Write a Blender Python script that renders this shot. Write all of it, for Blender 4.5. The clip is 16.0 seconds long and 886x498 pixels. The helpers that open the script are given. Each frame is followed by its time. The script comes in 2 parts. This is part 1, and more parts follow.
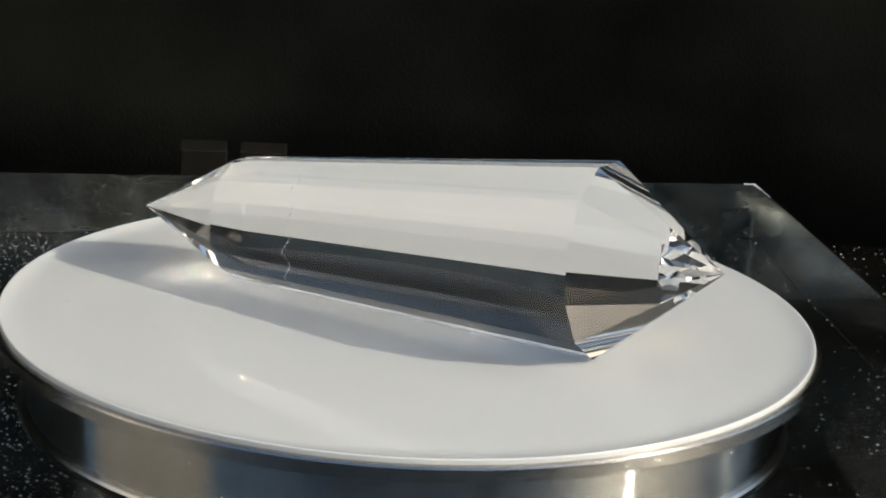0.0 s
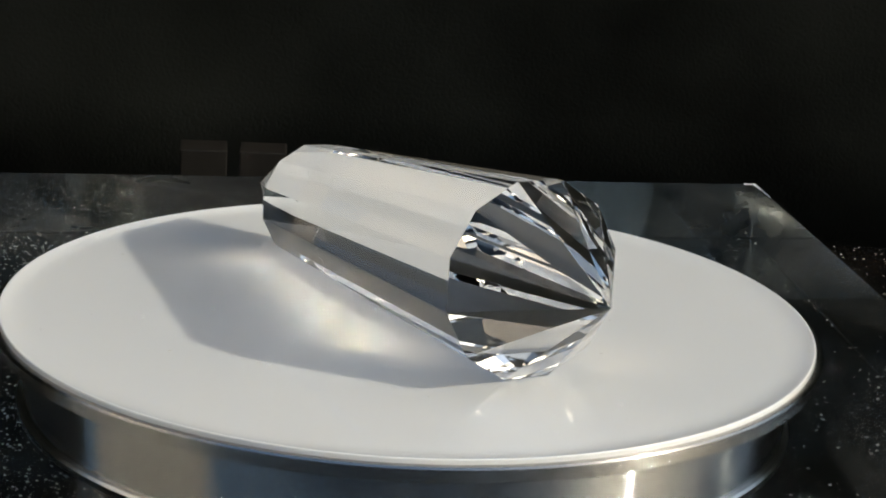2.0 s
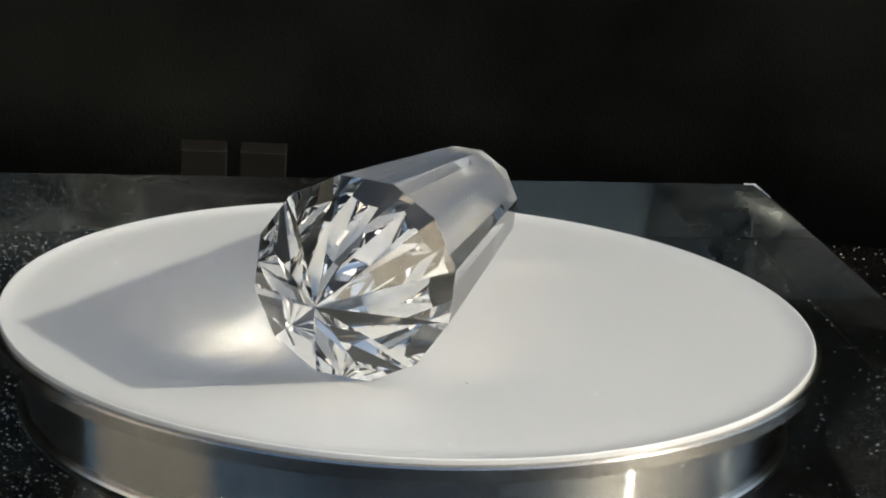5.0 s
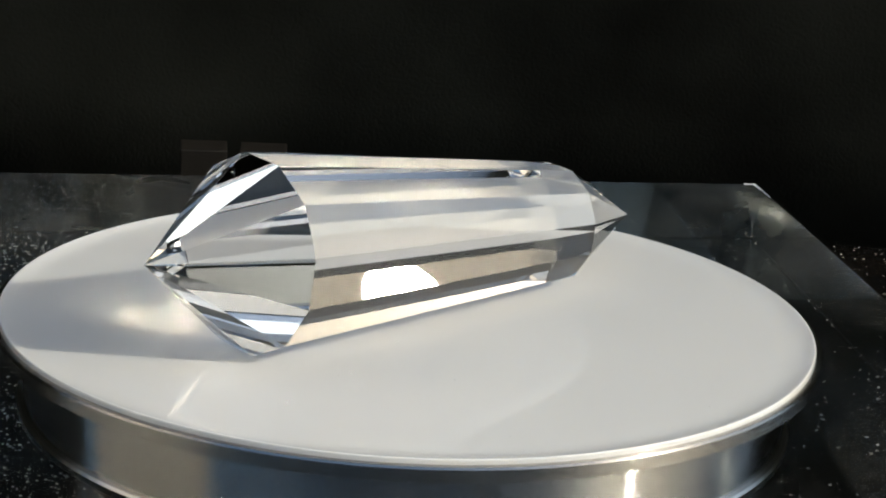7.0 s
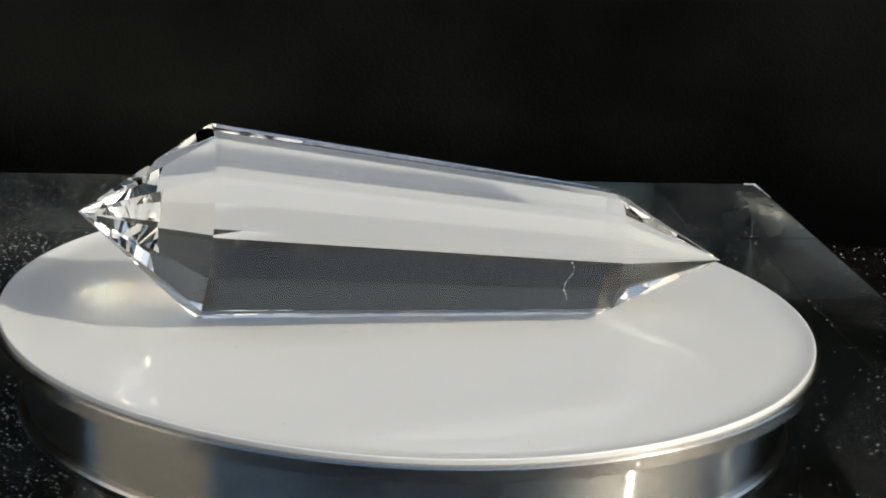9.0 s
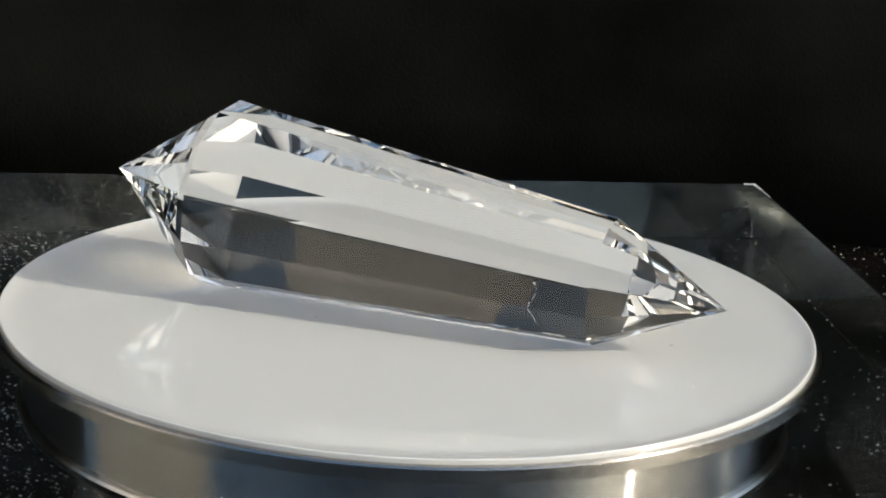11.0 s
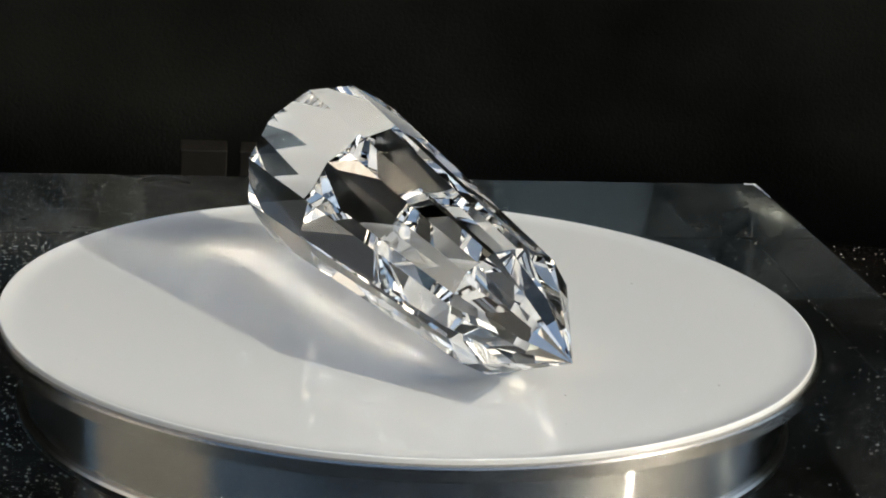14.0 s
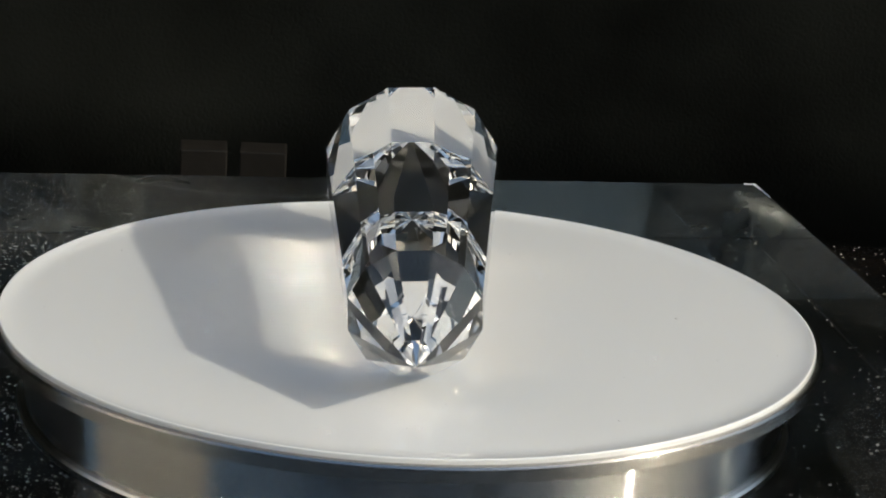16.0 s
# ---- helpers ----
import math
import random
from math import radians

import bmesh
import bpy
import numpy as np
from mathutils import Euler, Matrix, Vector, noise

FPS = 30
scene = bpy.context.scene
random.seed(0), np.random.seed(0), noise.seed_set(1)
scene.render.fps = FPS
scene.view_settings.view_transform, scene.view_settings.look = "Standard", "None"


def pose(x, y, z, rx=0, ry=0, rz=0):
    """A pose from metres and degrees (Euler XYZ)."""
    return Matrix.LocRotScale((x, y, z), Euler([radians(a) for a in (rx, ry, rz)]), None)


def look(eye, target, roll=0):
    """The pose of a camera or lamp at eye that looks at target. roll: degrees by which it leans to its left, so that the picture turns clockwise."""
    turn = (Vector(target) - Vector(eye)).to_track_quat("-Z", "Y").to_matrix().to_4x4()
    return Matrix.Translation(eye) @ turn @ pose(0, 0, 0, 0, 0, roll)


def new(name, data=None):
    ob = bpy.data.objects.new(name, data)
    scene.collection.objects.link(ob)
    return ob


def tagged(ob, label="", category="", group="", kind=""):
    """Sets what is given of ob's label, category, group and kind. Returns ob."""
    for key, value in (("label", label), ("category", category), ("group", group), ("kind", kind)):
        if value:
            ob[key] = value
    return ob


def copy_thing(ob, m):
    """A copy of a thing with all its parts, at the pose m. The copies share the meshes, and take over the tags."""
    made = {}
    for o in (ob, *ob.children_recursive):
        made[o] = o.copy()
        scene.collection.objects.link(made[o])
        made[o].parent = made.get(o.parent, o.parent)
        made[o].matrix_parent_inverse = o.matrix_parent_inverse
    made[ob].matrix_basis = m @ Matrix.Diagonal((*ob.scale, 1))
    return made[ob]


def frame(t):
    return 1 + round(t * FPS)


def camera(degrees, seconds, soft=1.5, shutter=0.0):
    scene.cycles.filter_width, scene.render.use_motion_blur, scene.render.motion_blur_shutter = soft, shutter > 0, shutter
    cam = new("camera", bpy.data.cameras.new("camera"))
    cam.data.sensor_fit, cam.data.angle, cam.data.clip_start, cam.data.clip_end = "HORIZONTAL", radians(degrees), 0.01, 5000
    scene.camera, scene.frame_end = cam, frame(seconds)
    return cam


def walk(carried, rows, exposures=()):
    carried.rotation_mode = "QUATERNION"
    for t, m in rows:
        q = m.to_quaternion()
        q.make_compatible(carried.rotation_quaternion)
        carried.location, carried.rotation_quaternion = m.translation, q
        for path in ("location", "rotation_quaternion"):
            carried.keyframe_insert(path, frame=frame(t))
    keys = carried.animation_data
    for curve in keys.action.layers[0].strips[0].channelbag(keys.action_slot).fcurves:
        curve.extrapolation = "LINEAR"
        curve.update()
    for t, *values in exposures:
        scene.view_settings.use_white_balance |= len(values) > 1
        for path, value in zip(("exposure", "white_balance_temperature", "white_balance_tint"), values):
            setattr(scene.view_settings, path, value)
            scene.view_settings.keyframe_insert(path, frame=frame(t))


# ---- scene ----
cam = camera(22.61, 16.0, soft=1.9)
EYE, AIM, LEAN = (0.0000, -0.3692, 0.1193), (0.00552, -0.00442, 0.01298), 3.39
walk(cam, [(0, look(EYE, AIM, LEAN)), (16, look(EYE, AIM, LEAN))], exposures=[(0, 0.36, 6850, 2), (16, 0.36, 6850, 2)])
# seconds and degrees by which the platter has turned, clockwise from above
TURN = [(0, 0.00), (1, 14.45), (2, 29.77), (3, 45.17), (4, 60.50), (6.5, 100.37), (7.5, 116.56), (9, 140.97), (11.3, 176.68), (12.5, 194.31), (13.5, 208.56), (14.5, 221.93), (16, 240.58)]
AXIS = (0.0003, 0.0000)
# heading of the crystal's two points at the start (degrees) and their distance from the axis
WIDE_TIP = (0.05732, -27.98)
SLIM_TIP = (0.05614, 152.11)

# ---- light ----
SUN_AZ, SUN_EL = -17.5, 31.0
world = bpy.data.worlds.new("sky")
scene.world = world
world.use_nodes = True
wn = world.node_tree.nodes
sky = wn.new("ShaderNodeTexSky")
sky.sky_type = "NISHITA"
sky.sun_disc = False
sky.sun_elevation = radians(SUN_EL)
sky.sun_rotation = radians(90 - SUN_AZ)
sky.air_density, sky.dust_density, sky.ozone_density = 1.0, 2.0, 0.7
world.node_tree.links.new(sky.outputs[0], wn["Background"].inputs[0])
wn["Background"].inputs[1].default_value = 0.16
sun = new("sun", bpy.data.lights.new("sun", "SUN"))
sun.data.energy, sun.data.angle, sun.data.color = 1.7, radians(1.6), (1.0, 0.965, 0.91)
sun_way = Vector((math.cos(radians(SUN_EL)) * math.cos(radians(SUN_AZ)), math.cos(radians(SUN_EL)) * math.sin(radians(SUN_AZ)), math.sin(radians(SUN_EL))))
sun.matrix_world = look(sun_way, (0, 0, 0))
scene.cycles.blur_glossy, scene.cycles.use_guiding = 0.0, True
scene.cycles.sample_clamp_indirect = 0.0
scene.cycles.max_bounces, scene.cycles.transmission_bounces, scene.cycles.glossy_bounces = 28, 28, 12


# ---- materials ----
def material(name):
    m = bpy.data.materials.new(name)
    m.use_nodes = True
    m.node_tree.nodes.clear()
    return m, m.node_tree.nodes, m.node_tree.links


def node(nodes, kind, **values):
    n = nodes.new("ShaderNode" + kind)
    for k, v in values.items():
        n.inputs[k.replace("_", " ")].default_value = v
    return n


def finish(nodes, links, shader):
    out = nodes.new("ShaderNodeOutputMaterial")
    links.new(shader, out.inputs["Surface"])


def glass(name, tint, ior):
    m, n, l = material(name)
    g = node(n, "BsdfGlass", Color=(*tint, 1), IOR=ior, Roughness=0.0)
    finish(n, l, g.outputs[0])
    return m


def dusty_acrylic():
    """Clear acrylic with a thin, uneven film of dust and smears."""
    m, n, l = material("clear_acrylic")
    co = n.new("ShaderNodeTexCoord")
    mp = n.new("ShaderNodeMapping")
    mp.inputs["Scale"].default_value, mp.inputs["Rotation"].default_value = (34, 11, 20), (0, 0, 0.5)
    l.new(co.outputs["Object"], mp.inputs[0])
    smear = node(n, "TexNoise", Scale=1.0, Detail=5.0, Roughness=0.6, Distortion=0.8)
    l.new(mp.outputs[0], smear.inputs["Vector"])
    film = node(n, "MapRange")
    film.inputs["From Min"].default_value, film.inputs["From Max"].default_value = 0.45, 0.68
    film.inputs["To Min"].default_value, film.inputs["To Max"].default_value = 0.0, 0.045
    l.new(smear.outputs["Fac"], film.inputs["Value"])
    clear = node(n, "BsdfGlass", Color=(0.93, 0.95, 0.95, 1), IOR=1.49, Roughness=0.03)
    dust = node(n, "BsdfDiffuse", Color=(0.62, 0.60, 0.56, 1))
    mix = n.new("ShaderNodeMixShader")
    l.new(film.outputs[0], mix.inputs[0])
    l.new(clear.outputs[0], mix.inputs[1])
    l.new(dust.outputs[0], mix.inputs[2])
    finish(n, l, mix.outputs[0])
    return m


def paint(name, color, rough, vary=0.06, scale=40.0, coat=0.0, bump=0.0, fine=600.0, milky=0.0, shine=0.5, hard=0.0):
    m, n, l = material(name)
    co = n.new("ShaderNodeTexCoord")
    big = node(n, "TexNoise", Scale=scale, Detail=5.0)
    small = node(n, "TexNoise", Scale=fine, Detail=3.0)
    l.new(co.outputs["Object"], big.inputs["Vector"])
    l.new(co.outputs["Object"], small.inputs["Vector"])
    ramp = n.new("ShaderNodeMix")
    ramp.data_type = "RGBA"
    ramp.inputs["A"].default_value = (*[c * (1 - vary) for c in color], 1)
    ramp.inputs["B"].default_value = (*[min(1, c * (1 + vary)) for c in color], 1)
    if hard:
        edge = node(n, "MapRange")
        edge.inputs["From Min"].default_value, edge.inputs["From Max"].default_value = 0.5 - hard, 0.5 + hard
        l.new(big.outputs["Fac"], edge.inputs["Value"])
        l.new(edge.outputs[0], ramp.inputs["Factor"])
    else:
        l.new(big.outputs["Fac"], ramp.inputs["Factor"])
    b = node(n, "BsdfPrincipled", Roughness=rough)
    b.inputs["Coat Weight"].default_value = coat
    b.inputs["Specular IOR Level"].default_value = shine
    b.inputs["Coat Roughness"].default_value = 0.03
    if milky:
        b.inputs["Subsurface Weight"].default_value = 0.45
        b.inputs["Subsurface Radius"].default_value = (1.0, 0.95, 0.85)
        b.inputs["Subsurface Scale"].default_value = milky
    l.new(ramp.outputs["Result"], b.inputs["Base Color"])
    if bump:
        bp = node(n, "Bump", Strength=0.3, Distance=bump)
        l.new(small.outputs["Fac"], bp.inputs["Height"])
        l.new(bp.outputs[0], b.inputs["Normal"])
    finish(n, l, b.outputs[0])
    return m


def brushed(name, color, rough, streak, strength):
    """Turned metal, with fine lines along the streak scale."""
    m, n, l = material(name)
    co = n.new("ShaderNodeTexCoord")
    mp = n.new("ShaderNodeMapping")
    mp.inputs["Scale"].default_value = streak
    l.new(co.outputs["Object"], mp.inputs[0])
    nz = node(n, "TexNoise", Scale=1.0, Detail=5.0, Roughness=0.65)
    l.new(mp.outputs[0], nz.inputs["Vector"])
    blot = node(n, "TexNoise", Scale=45.0, Detail=4.0)
    l.new(co.outputs["Object"], blot.inputs["Vector"])
    b = node(n, "BsdfPrincipled", Metallic=1.0)
    b.inputs["Base Color"].default_value = (*color, 1)
    b.inputs["Anisotropic"].default_value, b.inputs["Anisotropic Rotation"].default_value = 1.0, 0.25
    tg = n.new("ShaderNodeTangent")
    tg.direction_type, tg.axis = "RADIAL", "Z"
    l.new(tg.outputs[0], b.inputs["Tangent"])
    rr = node(n, "MapRange")
    rr.inputs["To Min"].default_value = rough * 0.6
    rr.inputs["To Max"].default_value = rough * 1.5
    l.new(blot.outputs["Fac"], rr.inputs["Value"])
    l.new(rr.outputs[0], b.inputs["Roughness"])
    bp = node(n, "Bump", Strength=strength, Distance=0.0002)
    l.new(nz.outputs["Fac"], bp.inputs["Height"])
    l.new(bp.outputs[0], b.inputs["Normal"])
    finish(n, l, b.outputs[0])
    return m


def glitter_stone():
    m, n, l = material("black_glitter_stone")
    co = n.new("ShaderNodeTexCoord")
    vo = node(n, "TexVoronoi", Scale=1350.0)
    l.new(co.outputs["Object"], vo.inputs["Vector"])
    sep = n.new("ShaderNodeSeparateColor")
    l.new(vo.outputs["Color"], sep.inputs[0])
    rare = node(n, "Math")
    rare.operation = "GREATER_THAN"
    l.new(sep.outputs[0], rare.inputs[0])
    rare.inputs[1].default_value = 0.80
    dot = node(n, "Math")
    dot.operation = "LESS_THAN"
    l.new(vo.outputs["Distance"], dot.inputs[0])
    size = node(n, "Math")
    size.operation = "MULTIPLY"
    l.new(sep.outputs[1], size.inputs[0])
    size.inputs[1].default_value = 0.48
    l.new(size.outputs[0], dot.inputs[1])
    many = node(n, "MapRange")
    many.inputs["From Min"].default_value, many.inputs["From Max"].default_value = 0.36, 0.58
    many.inputs["To Min"].default_value, many.inputs["To Max"].default_value = 0.96, 0.60
    both = node(n, "Math")
    both.operation = "MULTIPLY"
    l.new(rare.outputs[0], both.inputs[0])
    l.new(dot.outputs[0], both.inputs[1])
    clump = node(n, "TexNoise", Scale=60.0, Detail=4.0)
    l.new(co.outputs["Object"], clump.inputs["Vector"])
    where = n.new("ShaderNodeSeparateXYZ")
    l.new(co.outputs["Object"], where.inputs[0])
    patch = node(n, "MapRange")
    patch.inputs["From Min"].default_value, patch.inputs["From Max"].default_value = 0.06, -0.07
    patch.inputs["To Min"].default_value, patch.inputs["To Max"].default_value = -0.32, 0.13
    l.new(where.outputs["X"], patch.inputs["Value"])
    add = node(n, "Math")
    l.new(clump.outputs["Fac"], add.inputs[0])
    l.new(patch.outputs[0], add.inputs[1])
    l.new(add.outputs[0], many.inputs["Value"])
    l.new(many.outputs[0], rare.inputs[1])
    hue = n.new("ShaderNodeMix")
    hue.data_type = "RGBA"
    hue.inputs["Factor"].default_value = 0.22
    hue.inputs["A"].default_value = (0.95, 0.88, 0.82, 1)
    l.new(vo.outputs["Color"], hue.inputs["B"])
    mix = n.new("ShaderNodeMix")
    mix.data_type = "RGBA"
    bed = n.new("ShaderNodeMix")
    bed.data_type = "RGBA"
    bed.inputs["A"].default_value, bed.inputs["B"].default_value = (0.004, 0.004, 0.004, 1), (0.018, 0.0135, 0.0105, 1)
    l.new(add.outputs[0], bed.inputs["Factor"])
    l.new(bed.outputs["Result"], mix.inputs["A"])
    l.new(hue.outputs["Result"], mix.inputs["B"])
    l.new(both.outputs[0], mix.inputs["Factor"])
    b = node(n, "BsdfPrincipled", Roughness=0.13)
    b.inputs["Specular IOR Level"].default_value = 0.3
    l.new(mix.outputs["Result"], b.inputs["Base Color"])
    finish(n, l, b.outputs[0])
    return m


QUARTZ = glass("clear_quartz", (0.997, 0.996, 0.994), 1.532)
ACRYLIC = dusty_acrylic()
EDGE = brushed("turned_metal_edge", (0.46, 0.44, 0.42), 0.20, (12, 12, 2500), 0.35)
DRUM = brushed("polished_drum_metal", (0.54, 0.54, 0.54), 0.14, (260, 260, 4), 0.10)
BLOCKER_GREY = paint("dark_grey_blocker", (0.10, 0.095, 0.085), 0.8, 0.2, 4.0, 0.0, 0.001, 90.0)
BRIGHT = brushed("bright_ring_metal", (0.85, 0.85, 0.84), 0.30, (40, 40, 900), 0.05)
WARM = paint("cream_bounce_paint", (0.77, 0.69, 0.63), 0.8, 0.05, 3.0, 0.0, 0.001, 120.0)
WALL = paint("white_reflector_paint", (0.78, 0.77, 0.74), 0.8, 0.05, 3.0, 0.0, 0.001, 120.0)
OPAL = paint("white_opal_acrylic", (0.80, 0.79, 0.77), 0.35, 0.015, 30.0, 0.7, milky=0.0018)
CLOTH = paint("black_cloth", (0.0175, 0.018, 0.0150), 0.95, 0.55, 11.0, 0.0, 0.0006, 900.0, shine=0.05, hard=0.16)
REST = paint("dim_brown_acrylic", (0.011, 0.0092, 0.0072), 0.6, 0.6, 130.0, shine=0.15)
STONE = glitter_stone()
LINT = paint("grey_lint", (0.52, 0.50, 0.47), 0.9)
# white for the crystal's cracks and the glint painted on the block's corner
FEATHER_GLINT = paint("white_feather_and_glint", (0.85, 0.85, 0.85), 0.5)


# ---- building ----
def mesh_of(name, bm, mat, smooth=False):
    me = bpy.data.meshes.new(name)
    bm.normal_update()
    bm.to_mesh(me)
    bm.free()
    for f in me.polygons:
        f.use_smooth = smooth
    me.materials.append(mat)
    return me


def part(name, bm, mat, parent=None, label="", smooth=False):
    ob = new(name, mesh_of(name, bm, mat, smooth))
    if parent:
        ob.parent = parent
    if label:
        ob["label"] = label
    return ob


def turned(profile, steps=256):
    """A solid of revolution from (radius, height) pairs, closed on the axis."""
    bm = bmesh.new()
    rings = []
    for r, z in profile:
        if r < 1e-7:
            rings.append([bm.verts.new((0, 0, z))])
        else:
            rings.append([bm.verts.new((r * math.cos(2 * math.pi * i / steps), r * math.sin(2 * math.pi * i / steps), z)) for i in range(steps)])
    for a, b in zip(rings, rings[1:]):
        for i in range(steps):
            j = (i + 1) % steps
            if len(a) == 1:
                bm.faces.new((a[0], b[i], b[j]))
            elif len(b) == 1:
                bm.faces.new((a[i], b[0], a[j]))
            else:
                bm.faces.new((a[i], b[i], b[j], a[j]))
    bmesh.ops.recalc_face_normals(bm, faces=bm.faces)
    return bm


def block(x0, x1, y0, y1, z0, z1, bevel=0.0):
    bm = bmesh.new()
    bmesh.ops.create_cube(bm, size=1)
    for v in bm.verts:
        v.co = ((x0, x1)[v.co.x > 0], (y0, y1)[v.co.y > 0], (z0, z1)[v.co.z > 0])
    if bevel:
        bmesh.ops.bevel(bm, geom=list(bm.edges), offset=bevel, segments=2, profile=0.5, affect="EDGES")
    return bm


SLAB_TOP, SLAB_DEEP = -0.0158, 0.060
STONE_TOP = SLAB_TOP - SLAB_DEEP


def build_ground():
    bm = block(-2.5, 2.5, -2.5, 2.5, STONE_TOP - 0.03, STONE_TOP, 0.002)
    tagged(part("ground", bm, STONE), "black glittering stone tabletop under the acrylic block", "tabletop", kind="structure")


def build_backdrop():
    bm = bmesh.new()
    nx, nz = 80, 24
    grid = [[bm.verts.new((-1.3 + 1.85 * i / nx, 0.33 + 0.012 * noise.noise(Vector((i * 0.23, k * 0.15, 3))), STONE_TOP + 0.9 * k / nz)) for i in range(nx + 1)] for k in range(nz + 1)]
    for k in range(nz):
        for i in range(nx):
            bm.faces.new((grid[k][i], grid[k][i + 1], grid[k + 1][i + 1], grid[k + 1][i]))
    bmesh.ops.solidify(bm, geom=list(bm.faces), thickness=0.004)
    tagged(part("backdrop", bm, CLOTH, smooth=True), "black cloth backdrop hanging behind the turntable", "backdrop", kind="structure")


def build_slab():
    bm = block(-0.29, 0.0, -0.30, 0.0, -SLAB_DEEP + 0.0002, 0)
    bmesh.ops.bevel(bm, geom=list(bm.edges), offset=0.0003, segments=2, profile=0.5, affect="EDGES")
    slab = part("acrylic_block", bm, ACRYLIC)
    slab.matrix_world = pose(0.0855, 0.1678, SLAB_TOP, 0, 0, 9.0)
    # a ragged white strip along the corner of its top edges, painting the sun's glint
    rng = random.Random(5)
    glint_strip = bmesh.new()
    for (ux, uy), (vx, vy), long in (((0, -1), (-1, 0), 0.0125), ((-1, 0), (0, -1), 0.003)):
        last = None
        for i in range(13):
            d = long * i / 12
            wide = 0.0007 * (1 - i / 12) * rng.uniform(0.6, 1.1) + 0.0001
            ring = [glint_strip.verts.new((ux * d + vx * w - 0.0004, uy * d + vy * w - 0.0004, z)) for w, z in ((-0.0003, -0.0006), (wide * 0.4, 0.0002), (wide, 0.00005))]
            if last:
                for j in range(2):
                    glint_strip.faces.new((last[j], ring[j], ring[j + 1], last[j + 1]))
            last = ring
    bmesh.ops.recalc_face_normals(glint_strip, faces=glint_strip.faces)
    part("corner_glint", glint_strip, FEATHER_GLINT, slab, "painted glint along the corner")
    tagged(slab, "thick clear acrylic block lying on the black stone", "acrylic block")


def build_turntable():
    table = tagged(new("turntable"), "round polished metal turntable with a white top plate", "turntable")
    table.location = (*AXIS, SLAB_TOP)
    up = -SLAB_TOP
    part("base", turned([(0, 0.0009), (0.0661, 0.0009), (0.0664, 0.0012), (0.0672, up - 0.0034), (0.0668, up - 0.0030), (0, up - 0.0030)], 512), DRUM, table, "polished metal drum")
    part("foot_ring", turned([(0, 0.0001), (0.0668, 0.0001), (0.0674, 0.0005), (0.0670, 0.0009), (0, 0.0009)], 384), BRIGHT, table, "thin bright metal ring under the drum")
    platter = new("platter")
    platter.parent = table
    platter.location = (0, 0, up)
    part("disc", turned([(0, -0.0028), (0.0716, -0.0028), (0.0719, -0.0026), (0.0719, -0.0006), (0.0716, -0.0003), (0.0707, -0.00025), (0.0707, -0.0024), (0, -0.0024)], 384), EDGE, platter, "metal disc with a turned edge")
    # the white plate dishes up to its edge
    dish = [(0.0703 - 0.0060 * (1 - k / 14), 0.00060 * (k / 14) ** 3) for k in range(14, -1, -1)]
    part("top_plate", turned([(0, -0.00235), (0.0706, -0.00235), (0.0706, 0.00045), (0.0705, 0.00058), *dish, (0, 0)], 384), OPAL, platter, "white opal plate dished up to a thin lip")
    rng = random.Random(11)
    dust = bmesh.new()
    for _ in range(16):
        far, way, turn = 0.068 * math.sqrt(rng.random()), rng.uniform(0, 6.283), rng.uniform(0, 3.14)
        long, wide = rng.choice((0.00012, 0.00016, 0.0004)), rng.uniform(0.00005, 0.00010)
        at = Matrix.Translation((far * math.cos(way), far * math.sin(way), 0.00003)) @ Matrix.Rotation(turn, 4, "Z") @ Matrix.Diagonal((long, wide, 0.00006, 1))
        bmesh.ops.create_icosphere(dust, subdivisions=1, radius=1, matrix=at)
    tagged(part("dust", dust, LINT, platter, "fine grey dust and lint"), kind="stuff")
    return platter


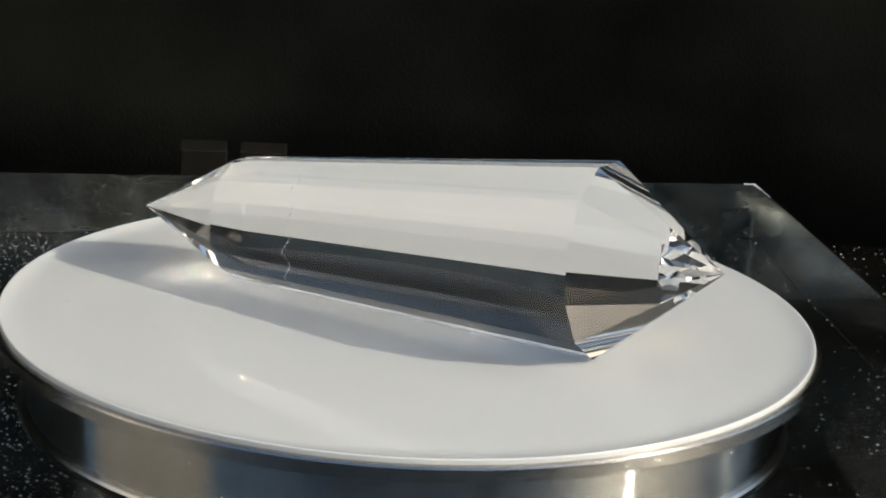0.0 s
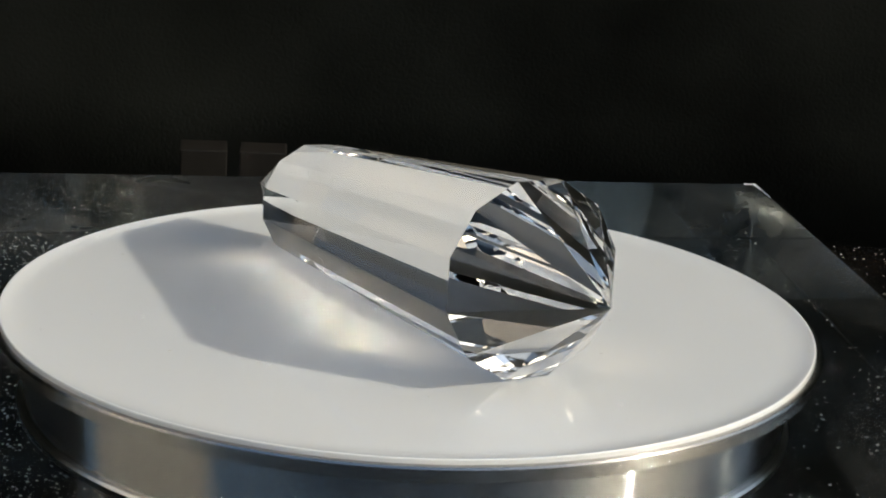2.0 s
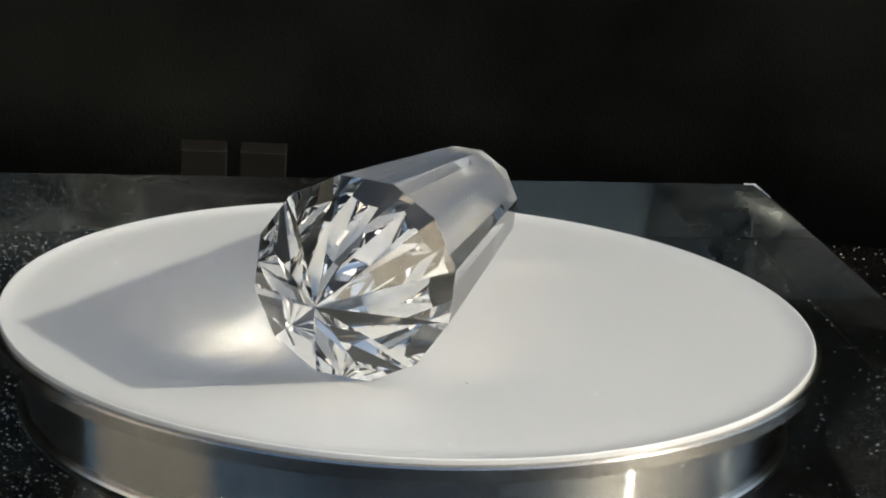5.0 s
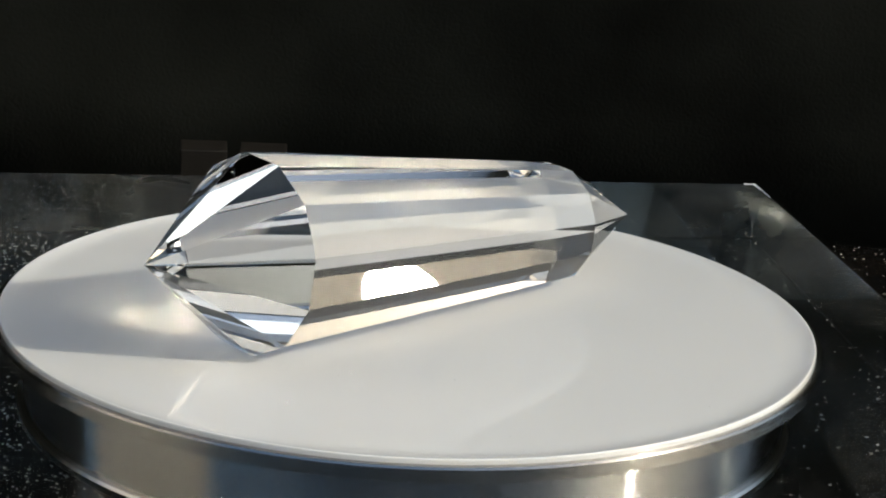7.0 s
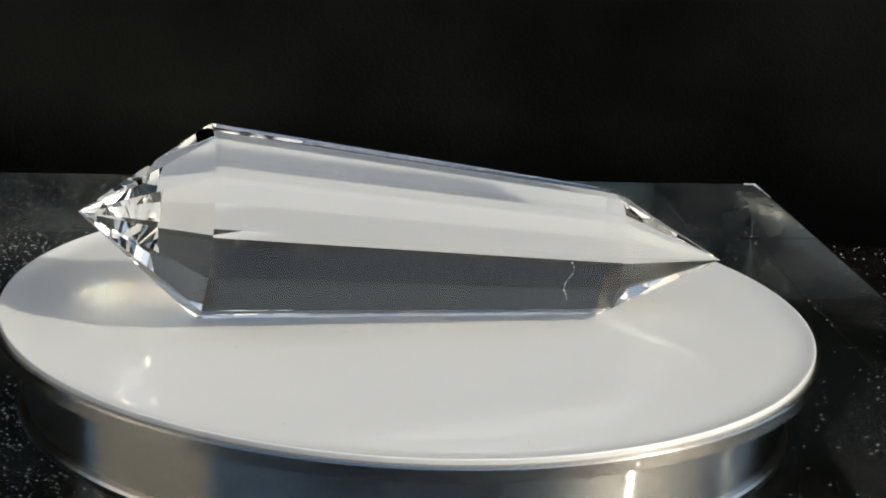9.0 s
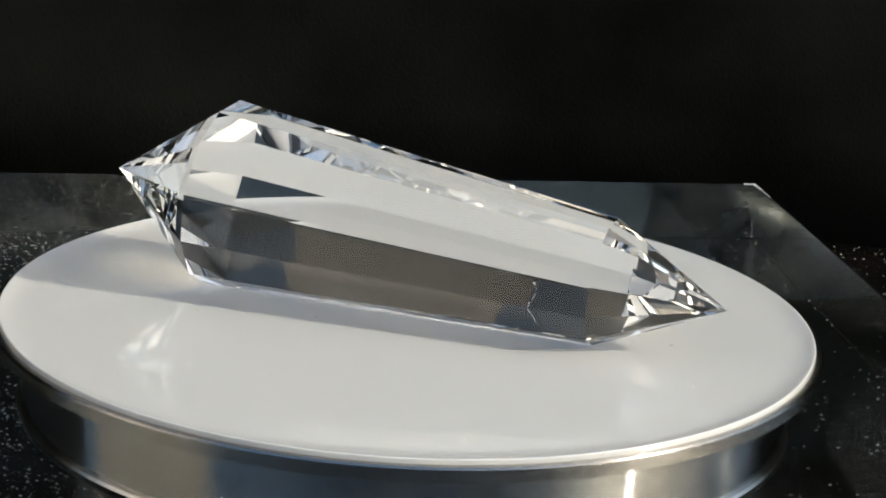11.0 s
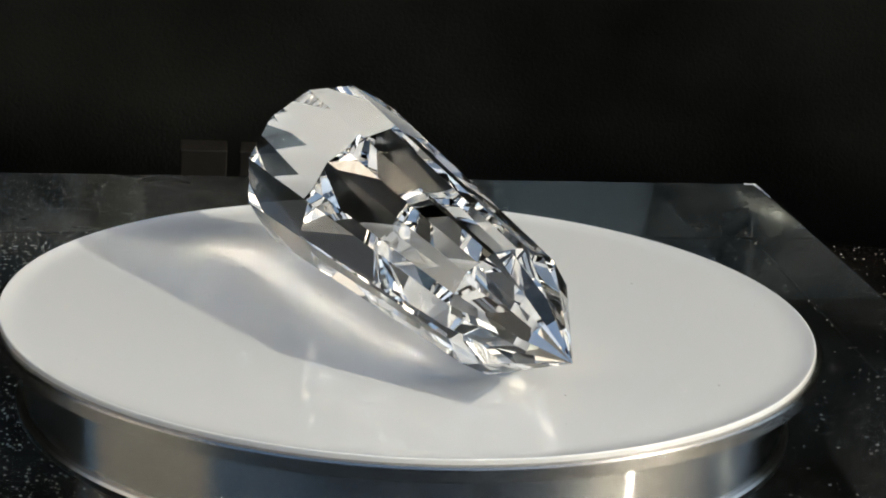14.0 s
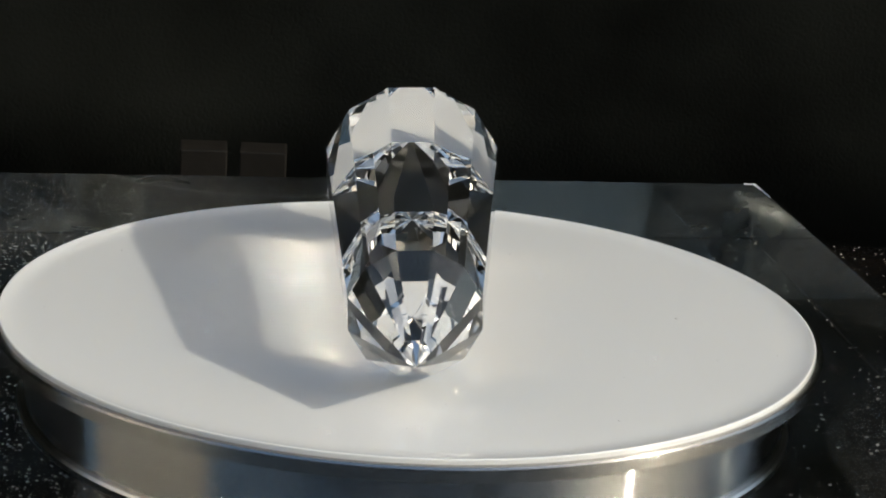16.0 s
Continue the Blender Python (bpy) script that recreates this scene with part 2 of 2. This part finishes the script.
def build_crystal():
    """Twelve-sided double-pointed quartz, cut out of a block plane by plane, lying on one of its long sides."""
    rng = random.Random(7)
    ROLL = 3.34  # it lies a little over towards one edge of its lowest side
    thing = tagged(new("quartz_crystal"), "clear double-pointed faceted quartz crystal lying on the white plate", "crystal")
    a = Vector((WIDE_TIP[0] * math.cos(radians(WIDE_TIP[1])), WIDE_TIP[0] * math.sin(radians(WIDE_TIP[1])), 0))
    b = Vector((SLIM_TIP[0] * math.cos(radians(SLIM_TIP[1])), SLIM_TIP[0] * math.sin(radians(SLIM_TIP[1])), 0))
    flat = (b - a).length
    s1, s2, r1, r2 = 0.02093, 0.09250, 0.01668, 0.01108
    c15 = math.cos(radians(15))
    fall = math.atan((r1 - r2) * c15 / (s2 - s1))
    length = flat / math.cos(fall)
    bm = bmesh.new()
    bmesh.ops.create_cube(bm, size=0.3)

    def cut(point, normal):
        bmesh.ops.bisect_plane(bm, geom=bm.verts[:] + bm.edges[:] + bm.faces[:], plane_co=point, plane_no=normal, clear_outer=True, dist=1e-7)
        edges = [e for e in bm.edges if e.is_boundary]
        if edges:
            bmesh.ops.contextual_create(bm, geom=edges)

    # the axis runs along x from the wide tip at 0; the side of index 0 faces down
    for i in range(12):
        t = radians(-90 + 30 * i + ROLL + rng.uniform(-0.04, 0.04))
        wob = rng.uniform(-0.00002, 0.00002)
        wide, slim = r1 * c15 + wob, r2 * c15 + wob
        out = Vector((0, math.cos(t), math.sin(t)))
        cut(Vector((s1, 0, 0)) + out * wide, (out + Vector(((wide - slim) / (s2 - s1), 0, 0))).normalized())
        cut(Vector((rng.uniform(-0.000006, 0.000006), 0, 0)), (out - Vector((wide / s1, 0, 0))).normalized())
        cut(Vector((length + rng.uniform(-0.000006, 0.000006), 0, 0)), (out + Vector((slim / (length - s2), 0, 0))).normalized())
    bmesh.ops.remove_doubles(bm, verts=bm.verts, dist=2e-6)
    bmesh.ops.recalc_face_normals(bm, faces=bm.faces)
    # lay it down: the axis drops towards the slim tip by the taper
    high = r1 * c15 + s1 * math.tan(fall)
    turn = Matrix.Translation((a.x, a.y, high * 1.0)) @ Matrix.Rotation(math.atan2(b.y - a.y, b.x - a.x), 4, "Z") @ Matrix.Rotation(fall, 4, "Y")
    bm.transform(turn)
    low = min(v.co.z for v in bm.verts)
    bmesh.ops.translate(bm, verts=bm.verts, vec=(0, 0, 0.00005 - low))
    part("crystal_body", bm, QUARTZ, thing)
    # a healed crack near the slim end: a thin ragged white vein just under the sides
    for k, (x, t0, t1) in enumerate(((0.0832, 176, 222), (0.0985, 20, 60))):
        vein = bmesh.new()
        last = None
        steps = 26
        for i in range(steps + 1):
            t = radians(t0 + (t1 - t0) * i / steps)
            rad = (r1 + (r2 - r1) * (x - s1) / (s2 - s1)) * c15 * (0.955 if k == 0 else 0.55) * (1 + rng.uniform(-0.01, 0.01))
            at = Vector((x + 0.0006 * math.sin(i * 0.35) + rng.uniform(-0.00012, 0.00012), rad * math.cos(t), rad * math.sin(t)))
            wide = 0.000045 if rng.random() < 0.7 else 0.00015
            ring = [vein.verts.new(at + Vector((dx * wide, 0, 0)) + Vector((0, math.cos(t), math.sin(t))) * dr * 0.00006) for dx, dr in ((-1, 0), (0, 1), (1, 0), (0, -1))]
            if last and i % 5 and rng.random() < 0.7:
                for j in range(4):
                    vein.faces.new((last[j], ring[j], ring[(j + 1) % 4], last[(j + 1) % 4]))
            last = ring
        vein.transform(turn)
        bmesh.ops.translate(vein, verts=vein.verts, vec=(0, 0, 0.00005 - low))
        part("crack", vein, FEATHER_GLINT, thing, "fine white healed crack")
    thing.location = (*AXIS, 0)
    return thing


def build_light_walls():
    """Unseen walls added behind and beside the camera: pale reflect sun, dark block sky."""
    # added out of view: cream bounces warm fill, white pier reflects in the drum
    west = part("bounce_wall_west", block(-1.86, -1.75, -1.16, 0.30, 0.62, 1.9, 0.004), WARM)
    pier = part("reflector_pier", block(0.66, 0.86, -1.75, -1.62, STONE_TOP, 1.1, 0.004), WALL)
    tagged(west, "unseen sunlit cream wall added to bounce warm light", "wall", kind="structure")
    tagged(pier, "unseen white pier added in the sun to reflect in the drum", "wall", kind="structure")
    # added out of view to block the low sky and darken reflections
    south = part("blocker_south", block(-1.86, 1.86, -1.86, -1.75, STONE_TOP, 0.70, 0.004), BLOCKER_GREY)
    east = part("blocker_east", block(1.75, 1.86, -1.75, 1.2, STONE_TOP, 0.36, 0.004), BLOCKER_GREY)
    low = part("blocker_low", block(-1.86, -1.75, -1.75, 1.2, STONE_TOP, 0.62, 0.004), BLOCKER_GREY)
    north = part("blocker_north", block(-1.86, 1.86, 1.2, 1.31, STONE_TOP, 0.10, 0.004), BLOCKER_GREY)
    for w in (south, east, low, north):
        tagged(w, "unseen dark grey wall added to block low sky", "wall", kind="structure")


def build_rests():
    """Two small dark blocks standing behind the acrylic block."""
    first = part("display_rest", block(-0.0065, 0.0065, -0.006, 0.006, 0, 0.0455, 0.0004), REST)
    tagged(first, "small dim brown acrylic block standing before the cloth", "display rest", "rests behind the block")
    first.matrix_world = pose(-0.0595, 0.235, STONE_TOP, 0, 0, 6)
    copy_thing(first, pose(-0.0428, 0.236, STONE_TOP, 0, 0, 3))


build_ground()
build_rests()
build_light_walls()
build_backdrop()
build_slab()
platter = build_turntable()
crystal = build_crystal()


def motions():
    walk(crystal, [(t, pose(*AXIS, 0, 0, 0, -turn)) for t, turn in TURN])
    walk(platter, [(t, pose(0, 0, -SLAB_TOP, 0, 0, -turn)) for t, turn in TURN])


motions()
